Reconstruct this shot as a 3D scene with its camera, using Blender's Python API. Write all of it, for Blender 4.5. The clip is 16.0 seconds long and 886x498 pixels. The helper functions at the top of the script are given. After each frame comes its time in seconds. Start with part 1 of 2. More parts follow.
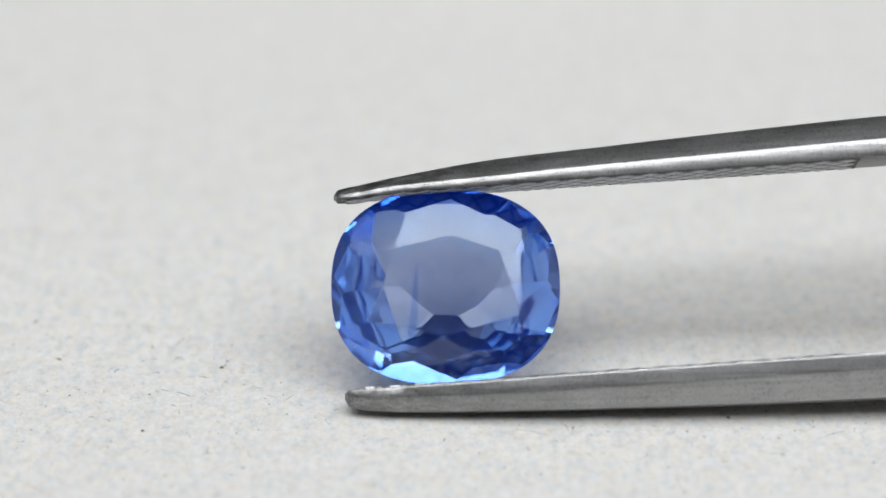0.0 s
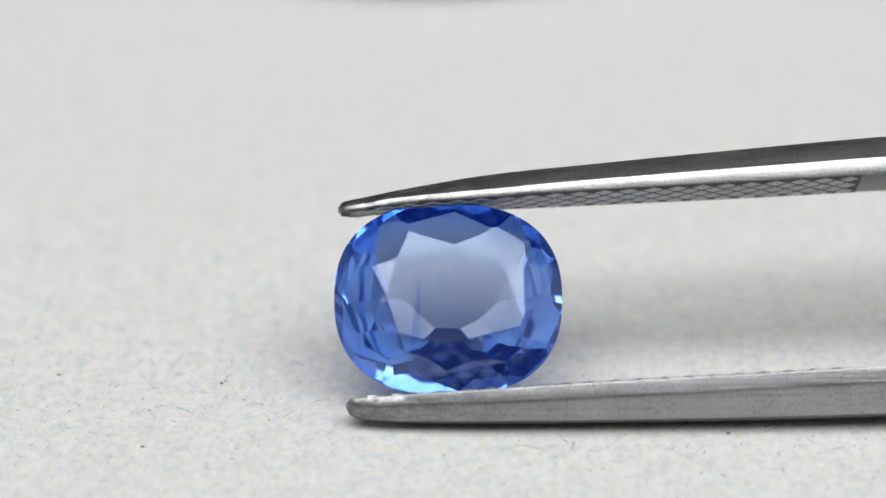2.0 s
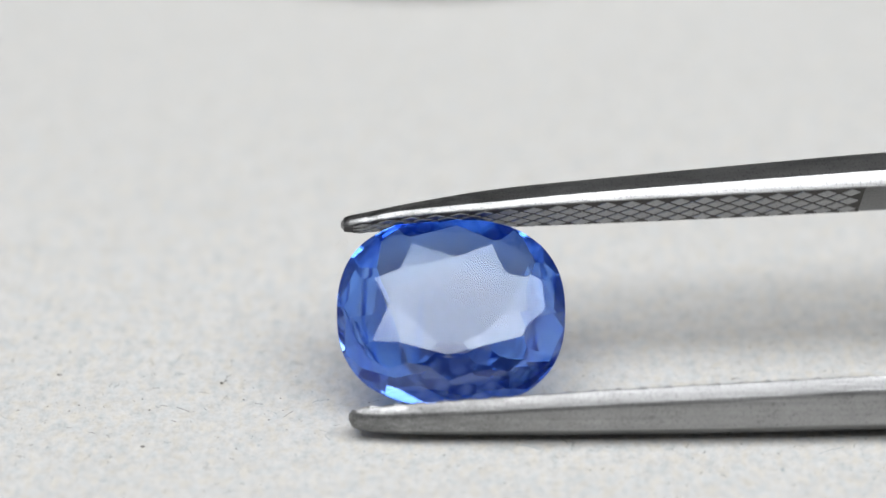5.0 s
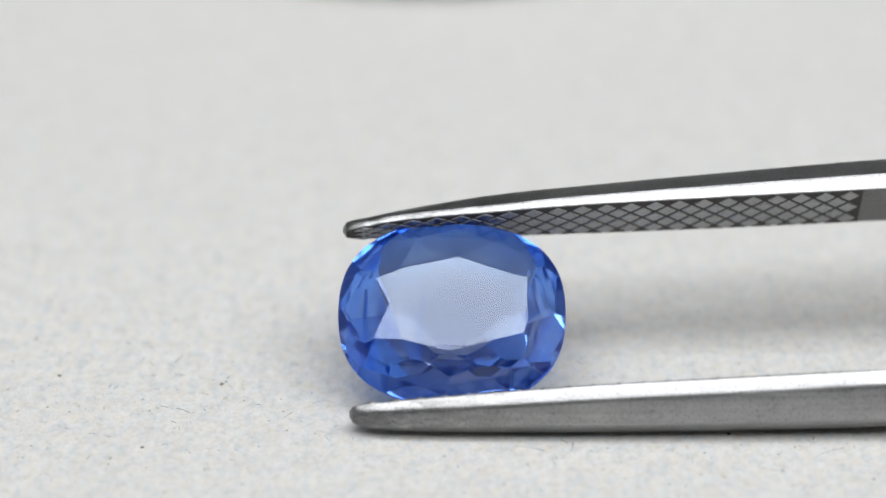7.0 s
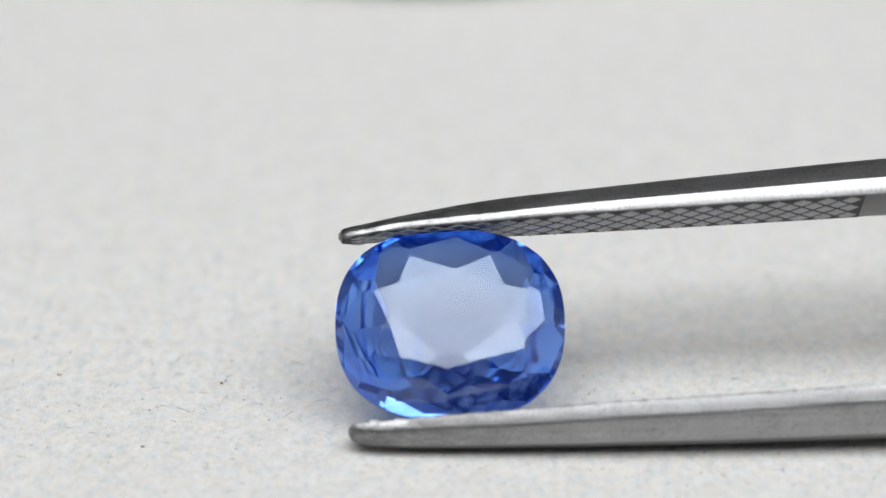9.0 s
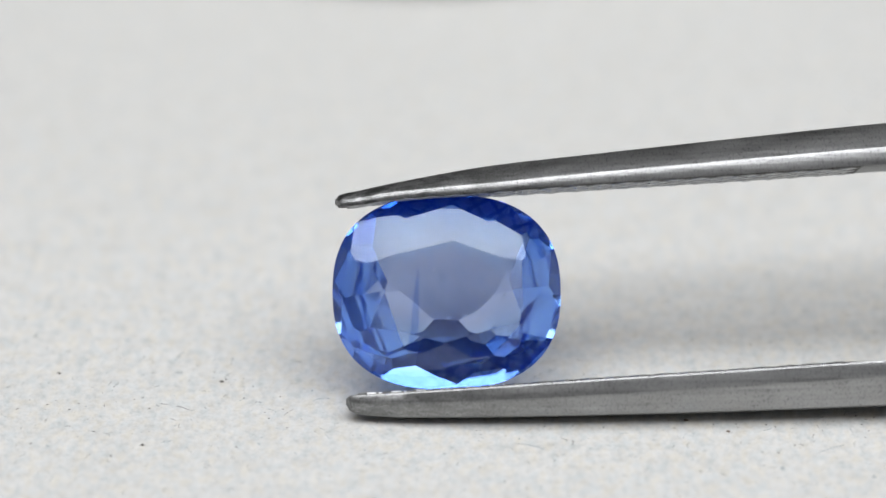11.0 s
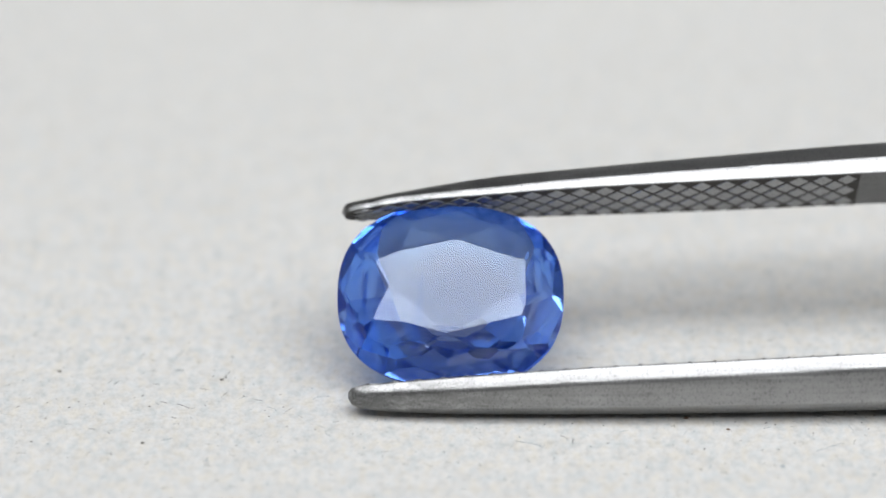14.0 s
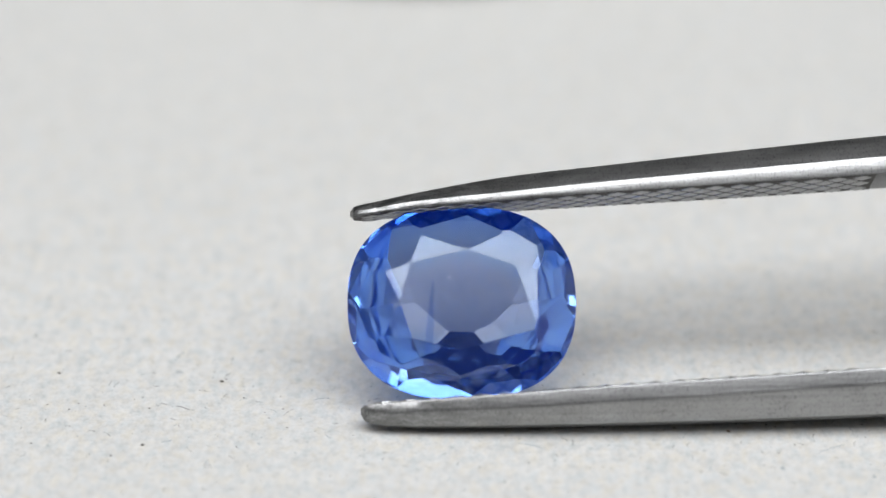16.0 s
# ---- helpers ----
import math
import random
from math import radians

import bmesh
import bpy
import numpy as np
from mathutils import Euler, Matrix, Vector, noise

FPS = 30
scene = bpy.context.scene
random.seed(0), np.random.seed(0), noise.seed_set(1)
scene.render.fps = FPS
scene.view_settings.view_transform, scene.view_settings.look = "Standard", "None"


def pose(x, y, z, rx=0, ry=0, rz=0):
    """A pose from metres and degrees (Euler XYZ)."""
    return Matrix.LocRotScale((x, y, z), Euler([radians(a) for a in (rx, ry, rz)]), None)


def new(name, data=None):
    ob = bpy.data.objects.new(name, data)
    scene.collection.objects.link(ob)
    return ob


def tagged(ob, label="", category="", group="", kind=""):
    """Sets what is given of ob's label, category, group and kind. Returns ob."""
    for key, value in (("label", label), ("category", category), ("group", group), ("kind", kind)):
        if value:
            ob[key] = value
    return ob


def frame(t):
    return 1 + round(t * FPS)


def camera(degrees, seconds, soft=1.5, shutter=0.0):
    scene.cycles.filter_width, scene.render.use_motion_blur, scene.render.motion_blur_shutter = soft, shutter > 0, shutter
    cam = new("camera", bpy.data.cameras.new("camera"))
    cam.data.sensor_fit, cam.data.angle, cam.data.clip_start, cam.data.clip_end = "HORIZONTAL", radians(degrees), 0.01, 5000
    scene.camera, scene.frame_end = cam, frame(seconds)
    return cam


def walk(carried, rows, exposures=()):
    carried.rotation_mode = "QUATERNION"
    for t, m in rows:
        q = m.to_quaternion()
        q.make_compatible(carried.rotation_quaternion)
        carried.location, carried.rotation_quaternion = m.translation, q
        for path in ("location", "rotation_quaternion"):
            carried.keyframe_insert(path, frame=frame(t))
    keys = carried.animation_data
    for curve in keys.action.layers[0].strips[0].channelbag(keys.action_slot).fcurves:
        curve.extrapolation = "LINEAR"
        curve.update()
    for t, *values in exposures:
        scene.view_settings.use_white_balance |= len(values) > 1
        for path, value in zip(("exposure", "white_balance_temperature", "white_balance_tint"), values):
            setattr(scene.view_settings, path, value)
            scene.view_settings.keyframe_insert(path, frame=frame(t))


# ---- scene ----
MM = 0.001
cam = camera(11.94, 16.0, soft=1.5)
cam.data.dof.use_dof = True
cam.data.dof.focus_distance = 0.1507
cam.data.dof.aperture_fstop = 27.0
EYE = (0.0, -0.1299, 0.0805)
# seconds and degrees of downward tilt
TILT = [
    (0, 30.222),
    (0.5, 30.187),
    (1, 30.023),
    (1.5, 30.000),
    (2, 30.011),
    (2.5, 30.000),
    (3, 29.988),
    (3.5, 29.988),
    (6, 30.024),
    (6.5, 30.000),
    (7, 30.000),
    (7.5, 30.011),
    (8, 30.035),
    (8.5, 30.011),
    (9, 30.011),
    (9.2, 30.013),
    (11.3, 30.033),
    (11.5, 30.034),
    (12, 30.058),
    (12.5, 30.058),
    (13, 30.058),
    (13.5, 30.047),
    (14, 30.059),
    (14.5, 30.070),
    (15, 30.093),
    (15.5, 30.059),
    (16, 30.035),
]
walk(cam, [(t, pose(*EYE, 90 - tilt)) for t, tilt in TILT])

# ---- world and light: a grey room with one roof window above the table ----
world = bpy.data.worlds.new("sky")
scene.world = world
world.use_nodes = True
wn = world.node_tree.nodes
sky = wn.new("ShaderNodeTexSky")
sky.sky_type, sky.sun_disc = "NISHITA", False
sky.sun_elevation, sky.sun_rotation = radians(50), radians(200)
world.node_tree.links.new(sky.outputs[0], wn["Background"].inputs["Color"])
wn["Background"].inputs["Strength"].default_value = 0.1

ROOM, HIGH = 1.2, 0.8
WIN_X, WIN_Y, WIN_W, WIN_D = 0.17, -0.28, 0.82, 0.34
lamp = bpy.data.lights.new("roof_window_light", "AREA")
lamp.shape, lamp.size, lamp.size_y = "RECTANGLE", 2 * WIN_W - 0.02, 2 * WIN_D - 0.02
lamp.energy, lamp.color = 15.6, (0.99, 1.0, 1.005)
lamp_ob = new("roof_window_light", lamp)
lamp_ob.matrix_world = pose(WIN_X, WIN_Y, HIGH + 0.02)
scene.view_settings.exposure = 0.0


# ---- materials ----
def material(name):
    m = bpy.data.materials.new(name)
    m.use_nodes = True
    nt = m.node_tree
    return m, nt, nt.nodes["Principled BSDF"]


def add(nt, kind, **inputs):
    n = nt.nodes.new(kind)
    for k, v in inputs.items():
        n.inputs[k.replace("_", " ")].default_value = v
    return n


def noise_node(nt, vec, scale, detail=4.0, rough=0.55):
    n = add(nt, "ShaderNodeTexNoise", Scale=scale, Detail=detail, Roughness=rough)
    nt.links.new(vec, n.inputs["Vector"])
    return n.outputs["Fac"]


def ramp(nt, fac, stops):
    n = nt.nodes.new("ShaderNodeValToRGB")
    els = n.color_ramp.elements
    while len(els) < len(stops):
        els.new(0.5)
    for e, (pos, col) in zip(els, stops):
        e.position, e.color = pos, (*col, 1)
    nt.links.new(fac, n.inputs[0])
    return n.outputs[0]


def mix(nt, fac, a, b, mode="MIX"):
    n = nt.nodes.new("ShaderNodeMix")
    n.data_type, n.blend_type = "RGBA", mode
    for sock, v in ((n.inputs[0], fac), (n.inputs[6], a), (n.inputs[7], b)):
        if isinstance(v, (int, float)):
            sock.default_value = v
        elif isinstance(v, tuple):
            sock.default_value = (*v, 1)
        else:
            nt.links.new(v, sock)
    return n.outputs[2]


def coords(nt, scale=(1, 1, 1)):
    c = nt.nodes.new("ShaderNodeTexCoord")
    m = nt.nodes.new("ShaderNodeMapping")
    m.inputs["Scale"].default_value = scale
    nt.links.new(c.outputs["Object"], m.inputs["Vector"])
    return m.outputs[0]


def bump(nt, bsdf, fac, strength, dist):
    b = add(nt, "ShaderNodeBump", Strength=strength, Distance=dist)
    nt.links.new(fac, b.inputs["Height"])
    nt.links.new(b.outputs[0], bsdf.inputs["Normal"])


def paper_material():
    m, nt, b = material("recycled_paper")
    v = coords(nt)
    big = noise_node(nt, v, 110, 3)
    blot = noise_node(nt, v, 1000, 4, 0.6)
    tint = noise_node(nt, coords(nt, (1, 0.6, 1)), 2400, 3)
    grain = noise_node(nt, v, 5200, 5, 0.7)
    strands = noise_node(nt, coords(nt, (1, 0.7, 1)), 3000, 5, 0.7)
    col = ramp(nt, big, [(0.3, (0.60, 0.585, 0.55)), (0.7, (0.70, 0.69, 0.665))])
    col = mix(nt, 0.60, col, ramp(nt, blot, [(0.36, (0.48, 0.465, 0.43)), (0.5, (0.67, 0.66, 0.63)), (0.64, (0.80, 0.795, 0.78))]))
    col = mix(nt, 0.5, col, ramp(nt, tint, [(0.34, (0.42, 0.515, 0.56)), (0.5, (0.68, 0.67, 0.65)), (0.66, (0.76, 0.67, 0.50))]))
    col = mix(nt, 0.36, col, ramp(nt, strands, [(0.34, (0.38, 0.375, 0.36)), (0.48, (0.66, 0.65, 0.625)), (0.68, (0.86, 0.86, 0.85))]))
    col = mix(nt, 0.20, col, ramp(nt, grain, [(0.32, (0.26, 0.255, 0.24)), (0.45, (0.66, 0.65, 0.625)), (0.7, (0.86, 0.86, 0.85))]))
    col = mix(nt, 1.0, col, (0.75, 0.75, 0.75), "MULTIPLY")
    nt.links.new(col, b.inputs["Base Color"])
    b.inputs["Roughness"].default_value = 0.9
    bump(nt, b, grain, 0.12, 0.00004)
    return m


def steel_material(name, shade, rough, streak, grime=0.0):
    m, nt, b = material(name)
    v = coords(nt)
    brushed = noise_node(nt, coords(nt, (0.02, 1, 1)), streak, 5, 0.65)
    pits = noise_node(nt, v, 11000, 3, 0.6)
    wear = noise_node(nt, v, 900, 3)
    col = ramp(nt, brushed, [(0.32, tuple(shade * k for k in (0.50, 0.51, 0.52))), (0.52, (shade * 0.9, shade * 0.9, shade * 0.9)), (0.70, (shade * 1.1, shade * 1.1, shade * 1.09))])
    sep = nt.nodes.new("ShaderNodeSeparateXYZ")
    nt.links.new(v, sep.inputs[0])
    tip = nt.nodes.new("ShaderNodeMapRange")
    for k, value in (("From Min", -0.004), ("From Max", 0.010), ("To Min", 1.0), ("To Max", 0.25)):
        tip.inputs[k].default_value = value
    nt.links.new(sep.outputs[0], tip.inputs["Value"])
    worn = nt.nodes.new("ShaderNodeMath")
    worn.operation = "MULTIPLY"
    nt.links.new(ramp(nt, pits, [(0.36, (0.9, 0.9, 0.9)), (0.50, (0, 0, 0))]), worn.inputs[0])
    nt.links.new(tip.outputs[0], worn.inputs[1])
    col = mix(nt, worn.outputs[0], col, (0.07, 0.068, 0.065))
    col = mix(nt, 0.35, col, ramp(nt, wear, [(0.35, (shade * 0.55, shade * 0.54, shade * 0.52)), (0.62, (shade, shade, shade))]))
    scuffs = noise_node(nt, coords(nt, (1, 0.45, 0.45)), 16000, 4, 0.7)
    col = mix(nt, 0.45, col, ramp(nt, scuffs, [(0.34, (shade * 0.25, shade * 0.25, shade * 0.26)), (0.46, (shade, shade, shade)), (0.75, (shade * 1.15, shade * 1.15, shade * 1.16))]))
    if grime:
        smear = noise_node(nt, coords(nt, (0.35, 1, 1)), 2600, 5, 0.7)
        dirty = nt.nodes.new("ShaderNodeMath")
        dirty.operation = "MULTIPLY"
        nt.links.new(ramp(nt, smear, [(0.44, (grime, grime, grime)), (0.60, (0, 0, 0))]), dirty.inputs[0])
        near = nt.nodes.new("ShaderNodeMapRange")
        for k, value in (("From Min", -0.003), ("From Max", 0.005), ("To Min", 1.0), ("To Max", 0.12)):
            near.inputs[k].default_value = value
        nt.links.new(sep.outputs[0], near.inputs["Value"])
        nt.links.new(near.outputs[0], dirty.inputs[1])
        col = mix(nt, dirty.outputs[0], col, (0.085, 0.088, 0.085))
    nt.links.new(col, b.inputs["Base Color"])
    b.inputs["Metallic"].default_value = 1.0
    r = nt.nodes.new("ShaderNodeMapRange")
    r.inputs["To Min"].default_value, r.inputs["To Max"].default_value = rough - 0.14, rough + 0.18
    nt.links.new(brushed, r.inputs["Value"])
    nt.links.new(r.outputs[0], b.inputs["Roughness"])
    h = nt.nodes.new("ShaderNodeMath")
    h.operation = "ADD"
    nt.links.new(brushed, h.inputs[0])
    nt.links.new(pits, h.inputs[1])
    bump(nt, b, h.outputs[0], 0.5, 0.00002)
    return m


def sapphire_material():
    """Clear blue corundum whose colour is zoned: pale in the crown and heart, deep in the pavilion, most of all above and below."""
    m = bpy.data.materials.new("blue_sapphire")
    m.use_nodes = True
    nt = m.node_tree
    nt.nodes.remove(nt.nodes["Principled BSDF"])
    g = nt.nodes.new("ShaderNodeBsdfGlass")
    g.inputs["IOR"].default_value, g.inputs["Roughness"].default_value = 1.77, 0.0
    v = coords(nt, (1 / 0.0064, 1 / 0.0041, 1 / 0.0034))
    sep = nt.nodes.new("ShaderNodeSeparateXYZ")
    nt.links.new(v, sep.inputs[0])
    flat = nt.nodes.new("ShaderNodeCombineXYZ")
    nt.links.new(sep.outputs[0], flat.inputs[0])
    nt.links.new(sep.outputs[2], flat.inputs[2])
    ln = nt.nodes.new("ShaderNodeVectorMath")
    ln.operation = "LENGTH"
    nt.links.new(flat.outputs[0], ln.inputs[0])
    streaks = noise_node(nt, coords(nt, (1, 0.12, 0.12)), 900, 3)
    band = nt.nodes.new("ShaderNodeMath")
    band.operation = "MULTIPLY_ADD"
    nt.links.new(streaks, band.inputs[0])
    band.inputs[1].default_value = 0.30
    nt.links.new(ln.outputs["Value"], band.inputs[2])
    deep = ramp(nt, band.outputs[0], [(0.50, (0.60, 0.64, 0.80)), (0.72, (0.54, 0.72, 1.0)), (1.0, (0.28, 0.49, 1.0))])
    side = nt.nodes.new("ShaderNodeMapRange")
    side.inputs["From Min"].default_value, side.inputs["From Max"].default_value = -0.02, 0.05
    nt.links.new(sep.outputs[1], side.inputs["Value"])
    col = mix(nt, side.outputs[0], (0.84, 0.925, 1.0), deep)
    nt.links.new(col, g.inputs["Color"])
    # a little diffuse blue brightens dark facets, standing in for light through the stone
    blue_lift = nt.nodes.new("ShaderNodeBsdfDiffuse")
    through_lift = nt.nodes.new("ShaderNodeBsdfTranslucent")
    both, whole = nt.nodes.new("ShaderNodeMixShader"), nt.nodes.new("ShaderNodeMixShader")
    for n in (blue_lift, through_lift):
        n.inputs["Color"].default_value = (0.02, 0.14, 1.0, 1)
    nt.links.new(blue_lift.outputs[0], both.inputs[1])
    nt.links.new(through_lift.outputs[0], both.inputs[2])
    whole.inputs[0].default_value = 0.06
    nt.links.new(g.outputs[0], whole.inputs[1])
    nt.links.new(both.outputs[0], whole.inputs[2])
    nt.links.new(whole.outputs[0], nt.nodes["Material Output"].inputs["Surface"])
    return m


def band_material():
    m = bpy.data.materials.new("blue_growth_band")
    m.use_nodes = True
    nt = m.node_tree
    nt.nodes.remove(nt.nodes["Principled BSDF"])
    clear, haze, both = (nt.nodes.new("ShaderNode" + k) for k in ("BsdfTransparent", "BsdfTranslucent", "MixShader"))
    clear.inputs["Color"].default_value = (0.84, 0.90, 1.0, 1)
    haze.inputs["Color"].default_value = (0.10, 0.25, 1.0, 1)
    grain = noise_node(nt, coords(nt, (1, 1, 0.1)), 5000, 3)
    nt.links.new(ramp(nt, grain, [(0.3, (0.02, 0.02, 0.02)), (0.7, (0.08, 0.08, 0.08))]), both.inputs[0])
    nt.links.new(clear.outputs[0], both.inputs[1])
    nt.links.new(haze.outputs[0], both.inputs[2])
    nt.links.new(both.outputs[0], nt.nodes["Material Output"].inputs["Surface"])
    return m


def plain_material(name, col, rough, scale, vary=0.25, metal=0.0):
    m, nt, b = material(name)
    n = noise_node(nt, coords(nt), scale, 4)
    c = ramp(nt, n, [(0.3, tuple(k * (1 - vary) for k in col)), (0.7, col)])
    nt.links.new(c, b.inputs["Base Color"])
    b.inputs["Roughness"].default_value, b.inputs["Metallic"].default_value = rough, metal
    bump(nt, b, n, 0.2, 0.2 / scale)
    return m


PAPER = paper_material()
STEEL = steel_material("worn_steel", 0.41, 0.32, 5200, 0.8)
SATIN = steel_material("satin_worn_steel", 0.41, 0.37, 5200, 0.55)
KNURL = steel_material("knurled_steel", 0.44, 0.36, 4200)
GROOVE = plain_material("dark_grime", (0.035, 0.03, 0.024), 0.6, 3000)
# darker steel, with the shade between the arms put into its colour
INNER = steel_material("inner_shade_steel", 0.22, 0.40, 4200)
SAPPHIRE = sapphire_material()
BAND = band_material()
GREY = plain_material("grey_wall_paint", (0.14, 0.14, 0.14), 0.8, 14, 0.08)
WHITE = plain_material("white_wall_paint", (0.82, 0.82, 0.82), 0.8, 14, 0.06)
WALL = plain_material("smooth_grey_wall_paint", (0.42, 0.42, 0.42), 0.8, 14)
CEILING = plain_material("white_ceiling_paint", (0.66, 0.66, 0.66), 0.8, 14, 0.08)
TABLE = plain_material("table_laminate", (0.45, 0.44, 0.42), 0.5, 40)
DISH = plain_material("grey_dish_glaze", (0.42, 0.41, 0.39), 0.4, 300)
DARK = plain_material("dark_fibre", (0.06, 0.055, 0.05), 0.9, 4000)
BROWN = plain_material("brown_chip", (0.10, 0.045, 0.02), 0.8, 4000)
DUST = plain_material("white_dust", (0.8, 0.8, 0.8), 0.8, 4000, 0.1)
BLUE = plain_material("blue_grey_fibre", (0.26, 0.31, 0.34), 0.9, 4000)


# ---- mesh helpers ----
def link(name, bm, mat, parent=None, scale=1.0, sharp=None, label=""):
    if scale != 1.0:
        bmesh.ops.scale(bm, vec=(scale,) * 3, verts=bm.verts)
    me = bpy.data.meshes.new(name)
    bm.to_mesh(me)
    bm.free()
    me.materials.append(mat)
    if sharp is not None:
        for f in me.polygons:
            f.use_smooth = True
        me.set_sharp_from_angle(angle=radians(sharp))
    ob = new(name, me)
    if parent is not None:
        ob.parent = parent
    return tagged(ob, label)


def box_into(bm, x0, x1, y0, y1, z0, z1):
    v = [bm.verts.new((x, y, z)) for z in (z0, z1) for y in (y0, y1) for x in (x0, x1)]
    for q in ((0, 2, 3, 1), (4, 5, 7, 6), (0, 1, 5, 4), (2, 6, 7, 3), (0, 4, 6, 2), (1, 3, 7, 5)):
        bm.faces.new([v[i] for i in q])


def slab(name, mat, *sizes):
    bm = bmesh.new()
    box_into(bm, *sizes)
    return tagged(link(name, bm, mat), kind="structure")


# ---- the room that closes the place ----
W = 0.05
tagged(slab("floor", TABLE, -ROOM, ROOM, -ROOM, ROOM, -0.04, -0.0006), "plain grey laminate table surface under the paper", "floor")
for nm, s in (("wall_north", (-ROOM, ROOM, ROOM, ROOM + W)), ("wall_south", (-ROOM, ROOM, -ROOM - W, -ROOM)),
              ("wall_east", (ROOM, ROOM + W, -ROOM - W, ROOM + W)), ("wall_west", (-ROOM - W, -ROOM, -ROOM - W, ROOM + W))):
    paint, tone = {"wall_north": (WALL, "grey"), "wall_south": (GREY, "grey")}.get(nm, (WHITE, "white"))
    tagged(slab(nm, paint, *s, -0.04, HIGH), "plain matt " + tone + " painted wall", "wall")
bm = bmesh.new()
x0, x1, y0, y1 = WIN_X - WIN_W, WIN_X + WIN_W, WIN_Y - WIN_D, WIN_Y + WIN_D
for s in ((-ROOM - W, x0, -ROOM - W, ROOM + W), (x1, ROOM + W, -ROOM - W, ROOM + W), (x0, x1, -ROOM - W, y0), (x0, x1, y1, ROOM + W)):
    box_into(bm, *s, HIGH, HIGH + W)
tagged(link("ceiling", bm, CEILING), "plain white painted ceiling with an oblong roof opening", "ceiling", kind="structure")


# ---- the paper ----
def paper_sheet():
    bm = bmesh.new()
    n, half = 60, 0.21
    grid = [[bm.verts.new(((i / n - 0.5) * 0.6, (j / n - 0.5) * 2 * half + 0.05, 0.0)) for i in range(n + 1)] for j in range(n + 1)]
    for j in range(n):
        for i in range(n):
            bm.faces.new((grid[j][i], grid[j][i + 1], grid[j + 1][i + 1], grid[j + 1][i]))
    ext = bmesh.ops.extrude_face_region(bm, geom=bm.faces[:])
    bmesh.ops.translate(bm, vec=(0, 0, -0.0006), verts=[v for v in ext["geom"] if isinstance(v, bmesh.types.BMVert)])
    bmesh.ops.recalc_face_normals(bm, faces=bm.faces)
    return tagged(link("paper_sheet", bm, PAPER), "off-white mottled recycled paper with fine grain and fibres", "paper")


def fibre(bm, x, y, length, turn, width, bend=0.2):
    """One thin bent strand lying on the paper, in millimetres."""
    pts = []
    for k in range(5):
        u = k / 4 - 0.5
        off = bend * length * (0.25 - u * u)
        pts.append((x + math.cos(turn) * u * length - math.sin(turn) * off, y + math.sin(turn) * u * length + math.cos(turn) * off))
    nx, ny = -math.sin(turn) * width / 2, math.cos(turn) * width / 2
    ring = [[bm.verts.new(p) for p in ((a + nx, b + ny, 0.002), (a, b, width * 0.7), (a - nx, b - ny, 0.002))] for a, b in pts]
    for r, s in zip(ring, ring[1:]):
        for i in (0, 1):
            bm.faces.new((r[i], r[i + 1], s[i + 1], s[i]))


def chip(bm, x, y, r, seed):
    rnd = random.Random(seed)
    base = [bm.verts.new((x + math.cos(a) * r * rnd.uniform(0.7, 1.3), y + math.sin(a) * r * rnd.uniform(0.5, 0.9), 0.001)) for a in (k * math.tau / 7 for k in range(7))]
    top = bm.verts.new((x, y, r * 0.6))
    for a, b in zip(base, base[1:] + base[:1]):
        bm.faces.new((a, b, top))


def paper_flecks():
    rnd = random.Random(7)
    for name, mat, count, label, lo, hi in (("dark_fibres", DARK, 3200, "tiny dark fibres and specks in the paper", 0.06, 0.30), ("blue_fibres", BLUE, 1500, "tiny blue-grey fibres in the paper", 0.08, 0.45)):
        bm = bmesh.new()
        for k in range(count):
            x, y = rnd.uniform(-24, 24), rnd.uniform(-14, 30)
            if rnd.random() < 0.72:
                chip(bm, x, y, 0.012 + 0.035 * rnd.random() ** 3, k)
            else:
                fibre(bm, x, y, rnd.uniform(lo, hi), rnd.uniform(0, math.pi), rnd.uniform(0.008, 0.018), rnd.uniform(-0.9, 0.9))
        tagged(link(name, bm, mat, scale=MM), label, "paper fibres", kind="stuff")


def ground_at(px, py):
    """The paper's point on the camera's line of sight at its tilt of 30 degrees, in millimetres."""
    k = math.tan(radians(11.94 / 2)) / 784
    a, b = (px - 784) * k, (441 - py) * k
    t, c = math.sin(radians(30)), math.cos(radians(30))
    d = 80.5 / (t - b * c)
    return a * d, -129.9 + (c + b * t) * d


paper_sheet()
paper_flecks()
# the specks that stand out one by one
for px, py, r, mat in ((104, 665, 0.07, DARK), (252, 792, 0.08, DARK), (1289, 768, 0.085, BROWN), (1302, 755, 0.04, DARK), (1214, 748, 0.09, BROWN), (392, 680, 0.09, DARK), (508, 762, 0.035, DARK),
                       (84, 721, 0.04, DARK), (1372, 760, 0.035, DARK), (1013, 758, 0.035, DARK), (400, 676, 0.05, DARK), (366, 822, 0.06, BLUE), (1385, 833, 0.08, BLUE), (1548, 848, 0.07, BLUE)):
    bm = bmesh.new()
    gx, gy = ground_at(px, py)
    chip(bm, gx, gy, r, px)
    tagged(link("speck", bm, mat, scale=MM), "tiny dark speck lying on the paper", "speck", "specks on the paper")
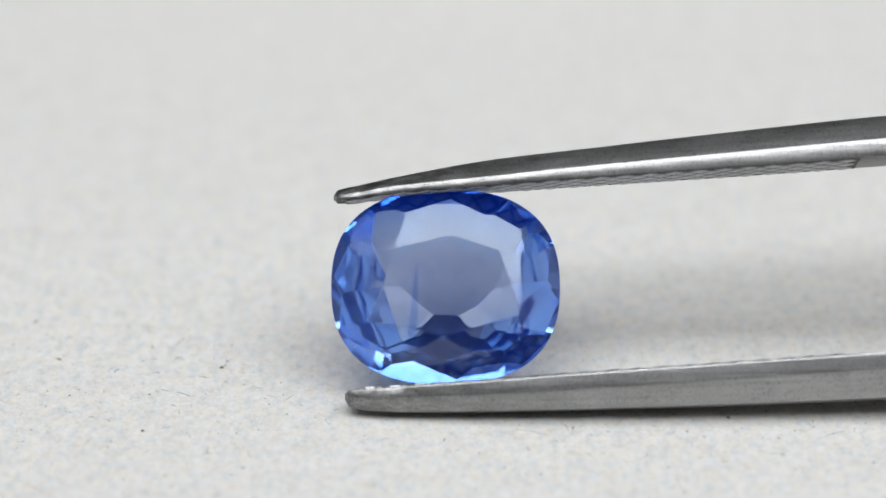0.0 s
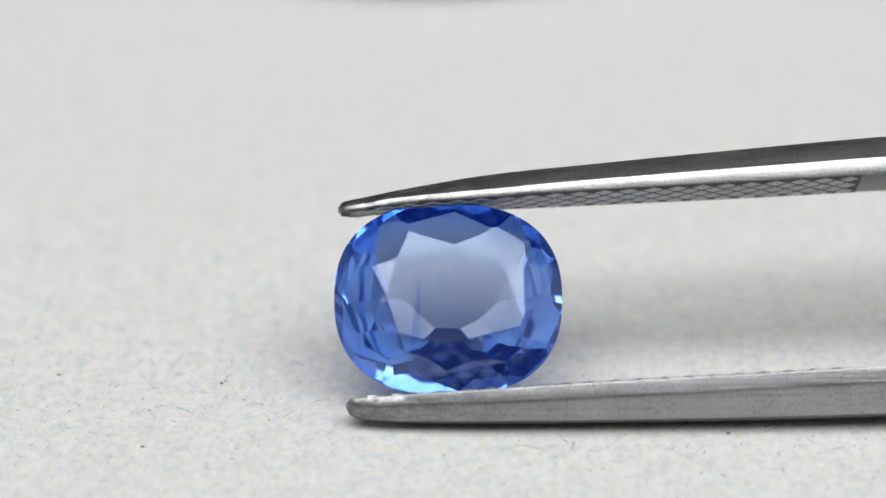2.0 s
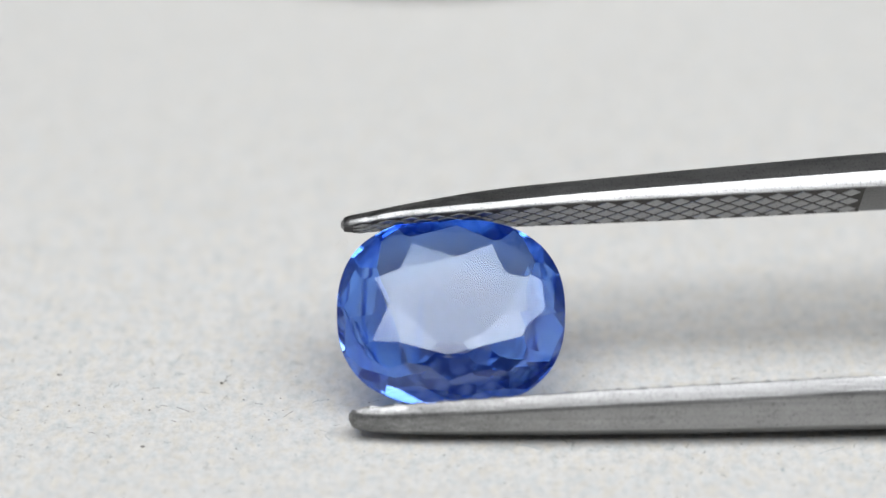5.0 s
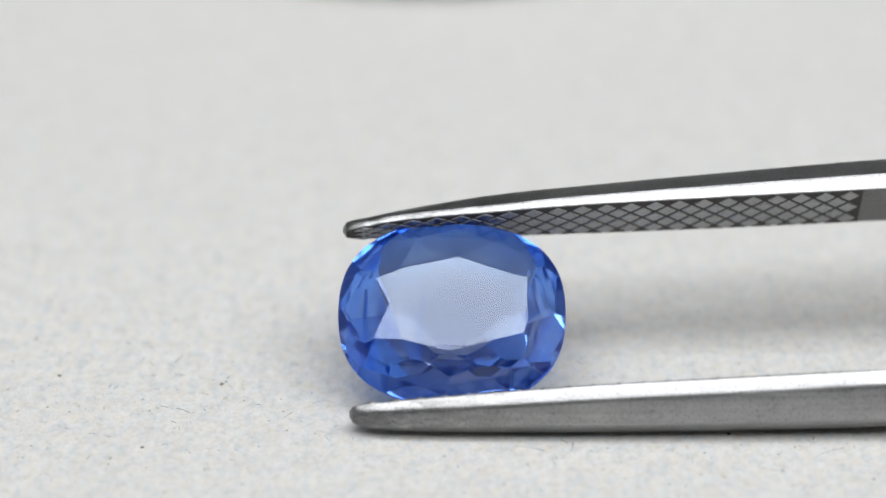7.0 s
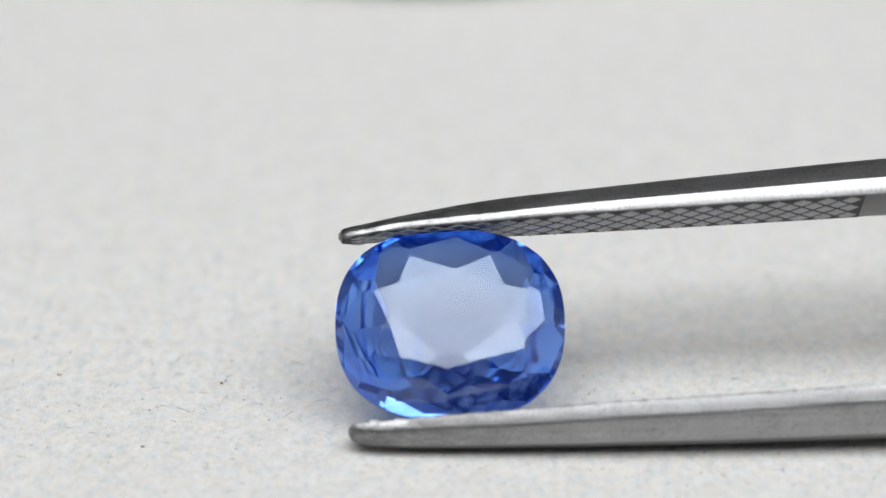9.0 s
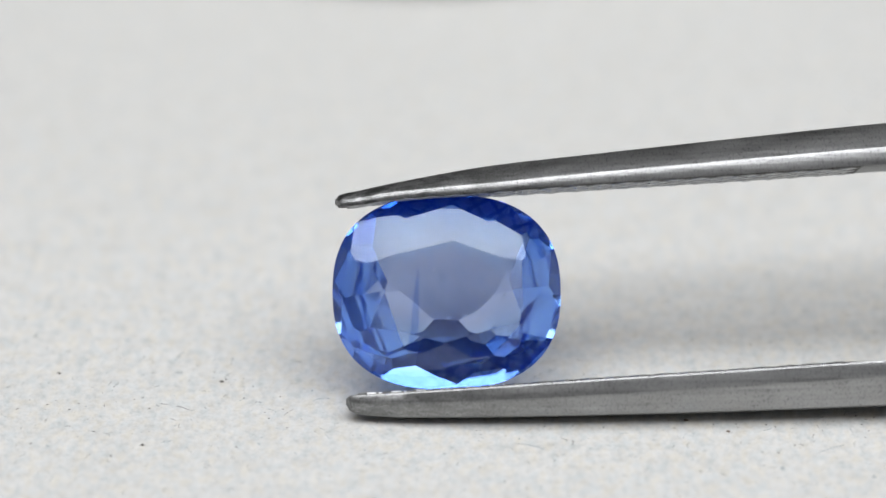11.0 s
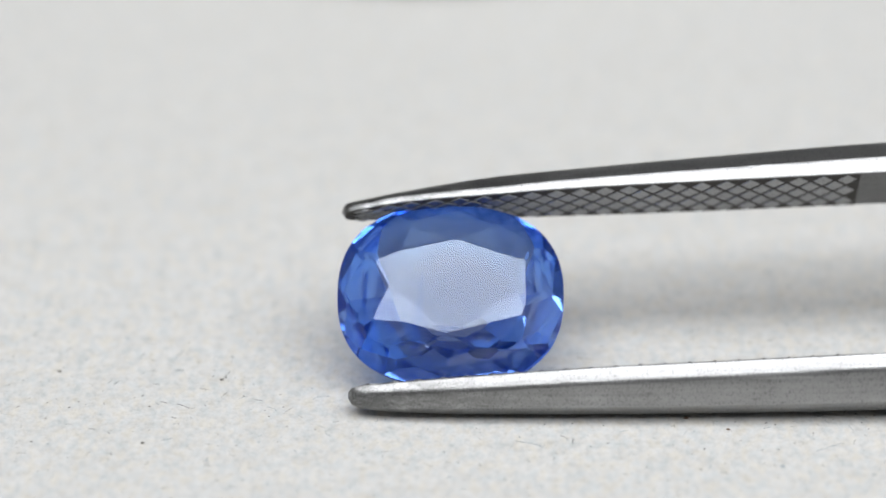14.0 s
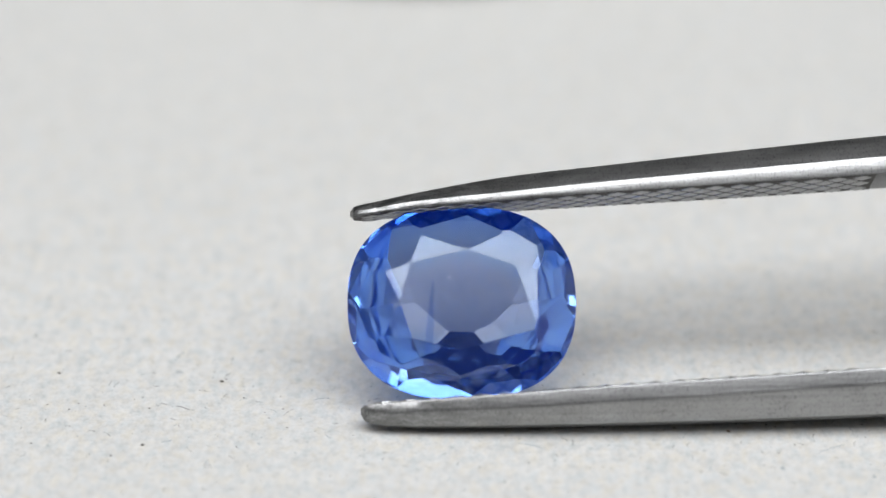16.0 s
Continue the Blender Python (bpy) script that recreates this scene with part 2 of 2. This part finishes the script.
for px, py, length, turn, w, mat in ((324, 727, 0.66, -0.55, 0.03, DARK), (206, 686, 0.5, 1.0, 0.025, DARK), (360, 697, 0.45, -0.3, 0.02, DARK), (397, 707, 0.5, 1.1, 0.018, DARK),
                                     (938, 794, 1.3, -0.35, 0.03, BLUE), (318, 636, 0.8, 1.1, 0.05, BLUE), (510, 735, 0.6, 0.9, 0.02, DARK), (1470, 800, 1.4, 0.5, 0.03, BLUE)):
    bm = bmesh.new()
    gx, gy = ground_at(px, py)
    fibre(bm, gx, gy, length * 0.8, turn, w * 0.65, 0.2)
    tagged(link("fibre", bm, mat, scale=MM), "single thin dark fibre lying on the paper", "fibre", "fibres on the paper")


# ---- the round dish at the back of the paper ----
def dish():
    bm = bmesh.new()
    prof = [(0, 0.0), (15.8, 0.0), (16.9, 0.4), (17.5, 1.4), (17.7, 5.2), (17.4, 5.8), (16.9, 5.9), (16.4, 5.5), (16.2, 2.4), (15.2, 1.5), (0, 1.4)]
    n, rings = 72, []
    for r, z in prof:
        rings.append([bm.verts.new((0, 0, z))] if r == 0 else [bm.verts.new((r * math.cos(k * math.tau / n), r * math.sin(k * math.tau / n), z)) for k in range(n)])
    for a, b in zip(rings, rings[1:]):
        for k in range(n):
            q = {a[k % len(a)]: 0, a[(k + 1) % len(a)]: 0, b[(k + 1) % len(b)]: 0, b[k % len(b)]: 0}
            bm.faces.new(list(q))
    bmesh.ops.recalc_face_normals(bm, faces=bm.faces)
    ob = link("dish", bm, DISH, scale=MM, sharp=35)
    gx, gy = ground_at(752, 6)
    ob.matrix_world = pose(gx * MM, (gy + 17.6) * MM, 0)
    return tagged(ob, "dark grey round dish standing on the paper, blurred", "dish")


dish()


# ---- the cut stone ----
def outline(scale=1.0, n=96, power=2.45):
    pts = []
    for k in range(n):
        a = k * math.tau / n
        c, s = math.cos(a), math.sin(a)
        pts.append((4.05 * scale * math.copysign(abs(c) ** (2 / power), c), 3.46 * scale * math.copysign(abs(s) ** (2 / power), s)))
    return pts


def rim(angle):
    """The girdle's point towards an angle."""
    c, s = math.cos(angle), math.sin(angle)
    r = (abs(c / 4.05) ** 2.45 + abs(s / 3.46) ** 2.45) ** (-1 / 2.45)
    return c * r, s * r


def cut(bm, co, no):
    """Grind one flat facet: all beyond the plane goes."""
    geom = bm.verts[:] + bm.edges[:] + bm.faces[:]
    got = bmesh.ops.bisect_plane(bm, geom=geom, dist=1e-5, plane_co=co, plane_no=no, clear_outer=True)
    edges = [e for e in got["geom_cut"] if isinstance(e, bmesh.types.BMEdge) and e.is_boundary]
    if len(edges) > 2:
        bmesh.ops.contextual_create(bm, geom=edges)


def cut_through(bm, a, b, c):
    a, b, c = Vector(a), Vector(b), Vector(c)
    no = (b - a).cross(c - a).normalized()
    if no.dot(a - Vector((0, 0.6, 0))) < 0:
        no = -no
    cut(bm, a, no)


TABLE_Y = -1.05
# crown corners as x and z in millimetres: the table's corners, the tips of the star facets, the girdle's joints by the sharp corner
TABLE_PTS = {"a": (0.22, 1.74), "b": (1.90, 1.17), "c": (2.70, -1.10), "e": (-0.10, -1.85), "f": (-1.75, -1.42), "g": (-2.20, -0.06), "h": (-1.80, 1.28)}
STAR_PTS = {"ab": (1.42, 2.30), "bc": (2.65, 1.05), "ce": (1.30, -2.60), "ef": (-1.35, -2.50), "fg": (-2.76, -1.30), "gh": (-2.70, 1.00), "ha": (-1.42, 2.30)}
STAR_Y = {"ab": -0.82, "bc": -0.88, "ce": -0.72, "ef": -0.78, "fg": -0.80, "gh": -0.80, "ha": -0.80}


def gemstone():
    bm = bmesh.new()
    lo = [bm.verts.new((x, TABLE_Y, z)) for x, z in outline()]
    hi = [bm.verts.new((x, 3.4, z)) for x, z in outline()]
    bm.faces.new(lo)
    bm.faces.new(hi[::-1])
    for k in range(len(lo)):
        j = (k + 1) % len(lo)
        bm.faces.new((lo[j], lo[k], hi[k], hi[j]))
    corner = {k: (x, TABLE_Y, z) for k, (x, z) in TABLE_PTS.items()}
    tip = {k: (x, STAR_Y[k], z) for k, (x, z) in STAR_PTS.items()}
    for k in tip:
        cut_through(bm, corner[k[0]], corner[k[1]], tip[k])
    for before, k, after in (("ha", "a", "ab"), ("ab", "b", "bc"), ("ce", "e", "ef"), ("ef", "f", "fg"), ("fg", "g", "gh"), ("gh", "h", "ha")):
        cut_through(bm, corner[k], tip[before], tip[after])
    side, low = (4.02, -0.36, -0.55), (2.94, -0.42, -2.70)
    cut_through(bm, corner["c"], tip["bc"], side)
    cut_through(bm, corner["c"], side, low)
    cut_through(bm, corner["c"], low, tip["ce"])
    for i in range(16):
        a = 0.16 + i * math.tau / 16
        sb, cb = math.sin(radians(39 + 3 * math.sin(5 * i))), math.cos(radians(39 + 3 * math.sin(5 * i)))
        no = Vector((math.cos(a) * sb, -cb, math.sin(a) * sb))
        best = max(outline(), key=lambda p: p[0] * no.x + p[1] * no.z)
        cut(bm, (best[0], 0.0, best[1]), no)
    # pavilion: break facets under the girdle, then flatter tiers; steep below, shallow above
    for count, turn, flank, up, down, k, depth in ((14, 0.13, 38, 10, 13, 1.0, 0.10), (12, 0.31, 27, 13, 16, 0.86, 0.54), (14, 0.20, 22, 7, 11, 0.62, 1.24)):
        for i in range(count):
            a = turn + i * math.tau / count
            b = radians(flank + (up if math.sin(a) > 0 else down) * math.sin(a) ** 2 + 1.5 * math.sin(3 * i))
            sb, cb = math.sin(b), math.cos(b)
            no = Vector((math.cos(a) * sb, cb, math.sin(a) * sb))
            best = max(outline(k), key=lambda p: p[0] * no.x + p[1] * no.z)
            cut(bm, (best[0], depth, best[1]), no)
    cut(bm, (0.0, 1.58, 0.0), Vector((0.02, 1.0, 0.42)).normalized())
    bmesh.ops.translate(bm, vec=(0.08, 0, -0.07), verts=bm.verts)
    bmesh.ops.remove_doubles(bm, verts=bm.verts, dist=1e-4)
    bmesh.ops.recalc_face_normals(bm, faces=bm.faces)
    ob = link("gemstone", bm, SAPPHIRE, scale=MM)
    for x, z, r in ((-0.36, 0.66, 0.028), (0.02, -0.55, 0.015), (-1.25, 0.92, 0.014), (0.55, 0.85, 0.012), (0.95, 1.25, 0.012)):
        bm = bmesh.new()
        bmesh.ops.create_icosphere(bm, subdivisions=1, radius=r, matrix=Matrix.Translation((x, TABLE_Y, z)) @ Matrix.Diagonal((1, 0.5, 0.8, 1)))
        link("dust_speck", bm, DUST, ob, MM, label="tiny white dust speck")
    for x, y, z, r in ((2.12, -0.90, -0.25, 0.032), (0.10, -0.40, -0.75, 0.022), (-0.1, -0.2, -1.0, 0.018)):
        bm = bmesh.new()
        bmesh.ops.create_icosphere(bm, subdivisions=1, radius=r, matrix=Matrix.Translation((x, y, z)) @ Matrix.Diagonal((0.8, 0.6, 1.3, 1)))
        link("inclusion", bm, DARK, ob, MM, label="tiny dark crystal inside the stone")
    # a narrow growth band, tapered at its upper end
    bm = bmesh.new()
    rings = [[bm.verts.new((x + sx * w, y + sy * 0.05, z)) for sx, sy in ((-1, -1), (1, -1), (1, 1), (-1, 1))]
             for x, y, z, w in ((-0.92, 0.20, 0.75, 0.01), (-0.98, 0.25, 0.1, 0.07), (-1.04, 0.20, -0.9, 0.13), (-1.10, 0.05, -1.9, 0.15))]
    for lower, upper in zip(rings, rings[1:]):
        for k in range(4):
            bm.faces.new((lower[k], lower[(k + 1) % 4], upper[(k + 1) % 4], upper[k]))
    bm.faces.new(rings[0])
    bm.faces.new(rings[-1][::-1])
    bmesh.ops.recalc_face_normals(bm, faces=bm.faces)
    link("growth_band", bm, BAND, ob, MM, label="narrow deeper blue growth band")
    return tagged(ob, "transparent blue oval faceted sapphire held in steel tweezers", "gemstone")


# ---- the tweezers ----
# along the arm: x, inner face, thickness, half width, height of the side face
UPPER = [(-3.86, 3.02, 0.15, 0.09, 0.07), (-3.82, 2.98, 0.24, 0.16, 0.12), (-3.74, 2.92, 0.40, 0.32, 0.18), (-3.48, 2.92, 0.48, 0.45, 0.22), (-2.9, 2.99, 0.52, 0.58, 0.22), (-1.7, 3.14, 0.62, 0.78, 0.24), (1.5, 3.34, 0.97, 1.08, 0.30), (5.1, 3.57, 1.13, 1.30, 0.38),
         (10, 3.85, 1.36, 1.40, 0.50), (15.7, 4.19, 1.57, 1.46, 0.62), (25, 4.7, 1.7, 1.7, 0.7), (45, 5.6, 1.7, 2.4, 0.7), (75, 5.7, 1.5, 3.2, 0.6), (100, 4.85, 1.3, 3.6, 0.6), (112, 4.5, 1.2, 3.6, 0.6)]
LOWER = [(-3.51, -3.79, 0.20, 0.09, 0.08), (-3.46, -3.74, 0.32, 0.16, 0.14), (-3.38, -3.69, 0.52, 0.32, 0.24), (-3.1, -3.67, 0.66, 0.45, 0.32), (-2.5, -3.65, 0.76, 0.58, 0.36), (-1.3, -3.59, 0.88, 0.78, 0.42), (1.5, -3.44, 1.04, 1.08, 0.52), (5.1, -3.22, 1.22, 1.30, 0.58),
         (10, -2.94, 1.40, 1.40, 0.60), (15.7, -2.60, 1.56, 1.46, 0.60), (25, -2.1, 1.72, 1.7, 0.65), (45, -0.9, 1.8, 2.4, 0.7), (75, 1.6, 1.5, 3.2, 0.6), (100, 3.85, 1.3, 3.6, 0.6), (112, 4.45, 1.2, 3.6, 0.6)]


def along(table, x):
    """The arm's measures at x, eased between the stations."""
    xs = [r[0] for r in table]
    i = max(0, min(len(xs) - 2, int(np.searchsorted(xs, x)) - 1))
    u = (x - xs[i]) / (xs[i + 1] - xs[i])
    out = []
    for c in range(1, 5):
        p1, p2 = table[i][c], table[i + 1][c]
        d = p2 - p1
        m1 = d if i == 0 else (p2 - table[i - 1][c]) / (xs[i + 1] - xs[i - 1]) * (xs[i + 1] - xs[i])
        m2 = d if i + 2 >= len(xs) else (table[i + 2][c] - p1) / (xs[i + 2] - xs[i]) * (xs[i + 1] - xs[i])
        out.append((2 * u**3 - 3 * u**2 + 1) * p1 + (u**3 - 2 * u**2 + u) * m1 + (3 * u**2 - 2 * u**3) * p2 + (u**3 - u**2) * m2)
    return out


def knurl_pad(table, sign, x, row, px, x_end, body):
    bm = bmesh.new()
    base, top = [], []
    for dx, dy in ((-1, 0), (0, -1), (1, 0), (0, 1)):
        for ring, k, d in ((base, 0.40, 0.05), (top, 0.365, 0.012 if sign > 0 else -0.012)):
            xx = min(max(x + dx * px * k, table[0][0] + 0.1), x_end)
            z, t, w, h = along(table, xx)
            ring.append(bm.verts.new((xx, (row + dy * 2 * k) * 0.345 * w, z + sign * d)))
    bm.faces.new(top)
    for k in range(4):
        q = (k + 1) % 4
        bm.faces.new((base[k], base[q], top[q], top[k]))
    bmesh.ops.recalc_face_normals(bm, faces=bm.faces)
    link("knurl_pad", bm, KNURL, body, MM)


def arm(name, table, sign, root, tuck, metal, back):
    xs = []
    for a, b in zip(table, table[1:]):
        n = 3 if b[0] < -2 else 8
        xs += [a[0] + (b[0] - a[0]) * k / n for k in range(n)]
    xs.append(table[-1][0])
    bm = bmesh.new()
    rings = []
    for x in xs:
        z, t, w, h = along(table, x)
        e = min(0.05, 0.3 * w)
        half = [(-w + e, 0.0), (-w + 0.25 * e, 0.25 * e), (-w, e), (-w + tuck * (h - 0.1), h - 0.10), (-w + tuck * h + 0.02, h), (-w + tuck * h + 0.09, h + 0.10), (-0.52 * w, 0.90 * t), (-0.40 * w, 0.985 * t), (-0.25 * w, t)]
        sec = half + [(-y * (back if d > h else 1.0), d) for y, d in reversed(half)]
        rings.append([bm.verts.new((x, y, z + sign * (0.06 + d))) for y, d in sec])
    m = len(rings[0])
    for a, b in zip(rings, rings[1:]):
        for k in range(m):
            bm.faces.new((a[k], a[(k + 1) % m], b[(k + 1) % m], b[k]))
    bm.faces.new(rings[0])
    bm.faces.new(rings[-1][::-1])
    bmesh.ops.recalc_face_normals(bm, faces=bm.faces)
    # the inner faces take the darker steel that paints in their shade
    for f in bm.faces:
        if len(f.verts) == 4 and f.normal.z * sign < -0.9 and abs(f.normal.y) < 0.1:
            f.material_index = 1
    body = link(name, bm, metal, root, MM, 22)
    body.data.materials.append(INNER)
    # knurled grip: rows of small diamond pads, each proud of the inner face
    px, x_end = 0.87, 14.75
    bm = bmesh.new()
    strip = []
    for k in range(41):
        x = table[0][0] + 0.12 + (x_end - table[0][0] - 0.12) * k / 40
        z, t, w, h = along(table, x)
        strip.append([bm.verts.new((x, y, z + sign * d)) for y, d in ((-w + 0.05, 0.045), (w - 0.05, 0.045), (w - 0.05, 0.09), (-w + 0.05, 0.09))])
    for a, b in zip(strip, strip[1:]):
        for k in range(4):
            bm.faces.new((a[k], a[(k + 1) % 4], b[(k + 1) % 4], b[k]))
    bm.faces.new(strip[0])
    bm.faces.new(strip[-1][::-1])
    bmesh.ops.recalc_face_normals(bm, faces=bm.faces)
    link("groove_bed", bm, GROOVE, body, MM, label="dark stained grooves of the knurled grip")
    for row in range(-2, 3):
        x = table[0][0] + 0.75 + (px / 2 if row % 2 else 0)
        while x < x_end - 0.2:
            knurl_pad(table, sign, x, row, px, x_end, body)
            x += px
    return body


def tweezers():
    root = new("tweezers")
    arm("upper_arm", UPPER, 1, root, 0.0, STEEL, 1.0)
    arm("lower_arm", LOWER, -1, root, 0.056, SATIN, 0.4)
    return tagged(root, "worn stainless steel gem tweezers with pointed knurled tips", "tweezers")


stone = gemstone()
grip = tweezers()

# seconds, place in millimetres, yaw, lean and roll in degrees
MOVES = [
    (0, 0.011, -0.889, 3.880, -0.73, 36.64, -0.96),
    (0.5, 0.187, 0.189, 3.596, -0.75, 42.60, -0.66),
    (0.7, 0.110, 0.400, 3.600, -0.60, 47.40, -0.45),
    (1, 0.096, -0.167, 3.657, -0.35, 41.77, -0.23),
    (1.5, 0.010, -0.363, 3.721, 0.49, 41.01, 0.35),
    (2, 0.107, -0.353, 3.705, 0.48, 41.58, 0.52),
    (2.5, 0.134, -0.198, 3.647, 0.41, 42.84, 0.55),
    (3, 0.131, -0.078, 3.548, 0.38, 44.88, 0.55),
    (3.5, 0.115, -0.419, 3.526, 0.57, 45.39, 0.62),
    (6, 0.255, -0.893, 3.253, -0.22, 50.24, 0.26),
    (6.5, 0.228, -0.442, 3.110, -0.65, 52.63, 0.03),
    (7, 0.240, -0.261, 3.080, -0.51, 53.16, 0.06),
    (7.5, 0.252, -0.372, 3.080, -0.35, 53.21, 0.12),
    (8, 0.122, -1.680, 3.558, 0.20, 44.32, 0.20),
    (8.5, 0.196, -1.588, 3.422, 0.11, 46.67, -0.18),
    (9, 0.170, -1.749, 3.490, 0.15, 45.30, -0.20),
    (9.2, 0.135, -0.992, 3.273, -0.42, 49.39, -0.33),
    (11.3, 0.048, -0.230, 4.002, 0.49, 33.45, -0.14),
    (11.5, 0.092, -0.017, 3.794, 0.09, 38.79, -0.12),
    (12, 0.323, 0.614, 3.365, 0.15, 48.46, 0.59),
    (12.5, 0.290, 0.468, 3.397, 0.25, 47.94, 0.70),
    (13, 0.300, 0.122, 3.389, 0.10, 48.00, 0.58),
    (13.5, 0.293, 0.202, 3.375, 0.21, 48.36, 0.68),
    (14, 0.192, 0.625, 3.126, -0.68, 52.44, 0.17),
    (14.5, 0.337, 0.426, 3.152, -0.81, 52.03, 0.23),
    (15, 0.368, 0.151, 3.189, -0.77, 51.31, 0.14),
    (15.5, 0.176, -0.844, 3.288, -0.03, 49.32, -0.09),
    (16, 0.582, -0.784, 3.728, 0.09, 40.03, -0.36),
]


def motions():
    rows = []
    for t, x, y, z, yaw, lean, roll in MOVES:
        turn = Matrix.Rotation(radians(yaw), 4, "Z") @ Matrix.Rotation(radians(-lean), 4, "X") @ Matrix.Rotation(radians(roll), 4, "Y")
        rows.append((t, Matrix.Translation((x * MM, y * MM, z * MM)) @ turn))
    walk(grip, rows)
    walk(stone, rows)


motions()
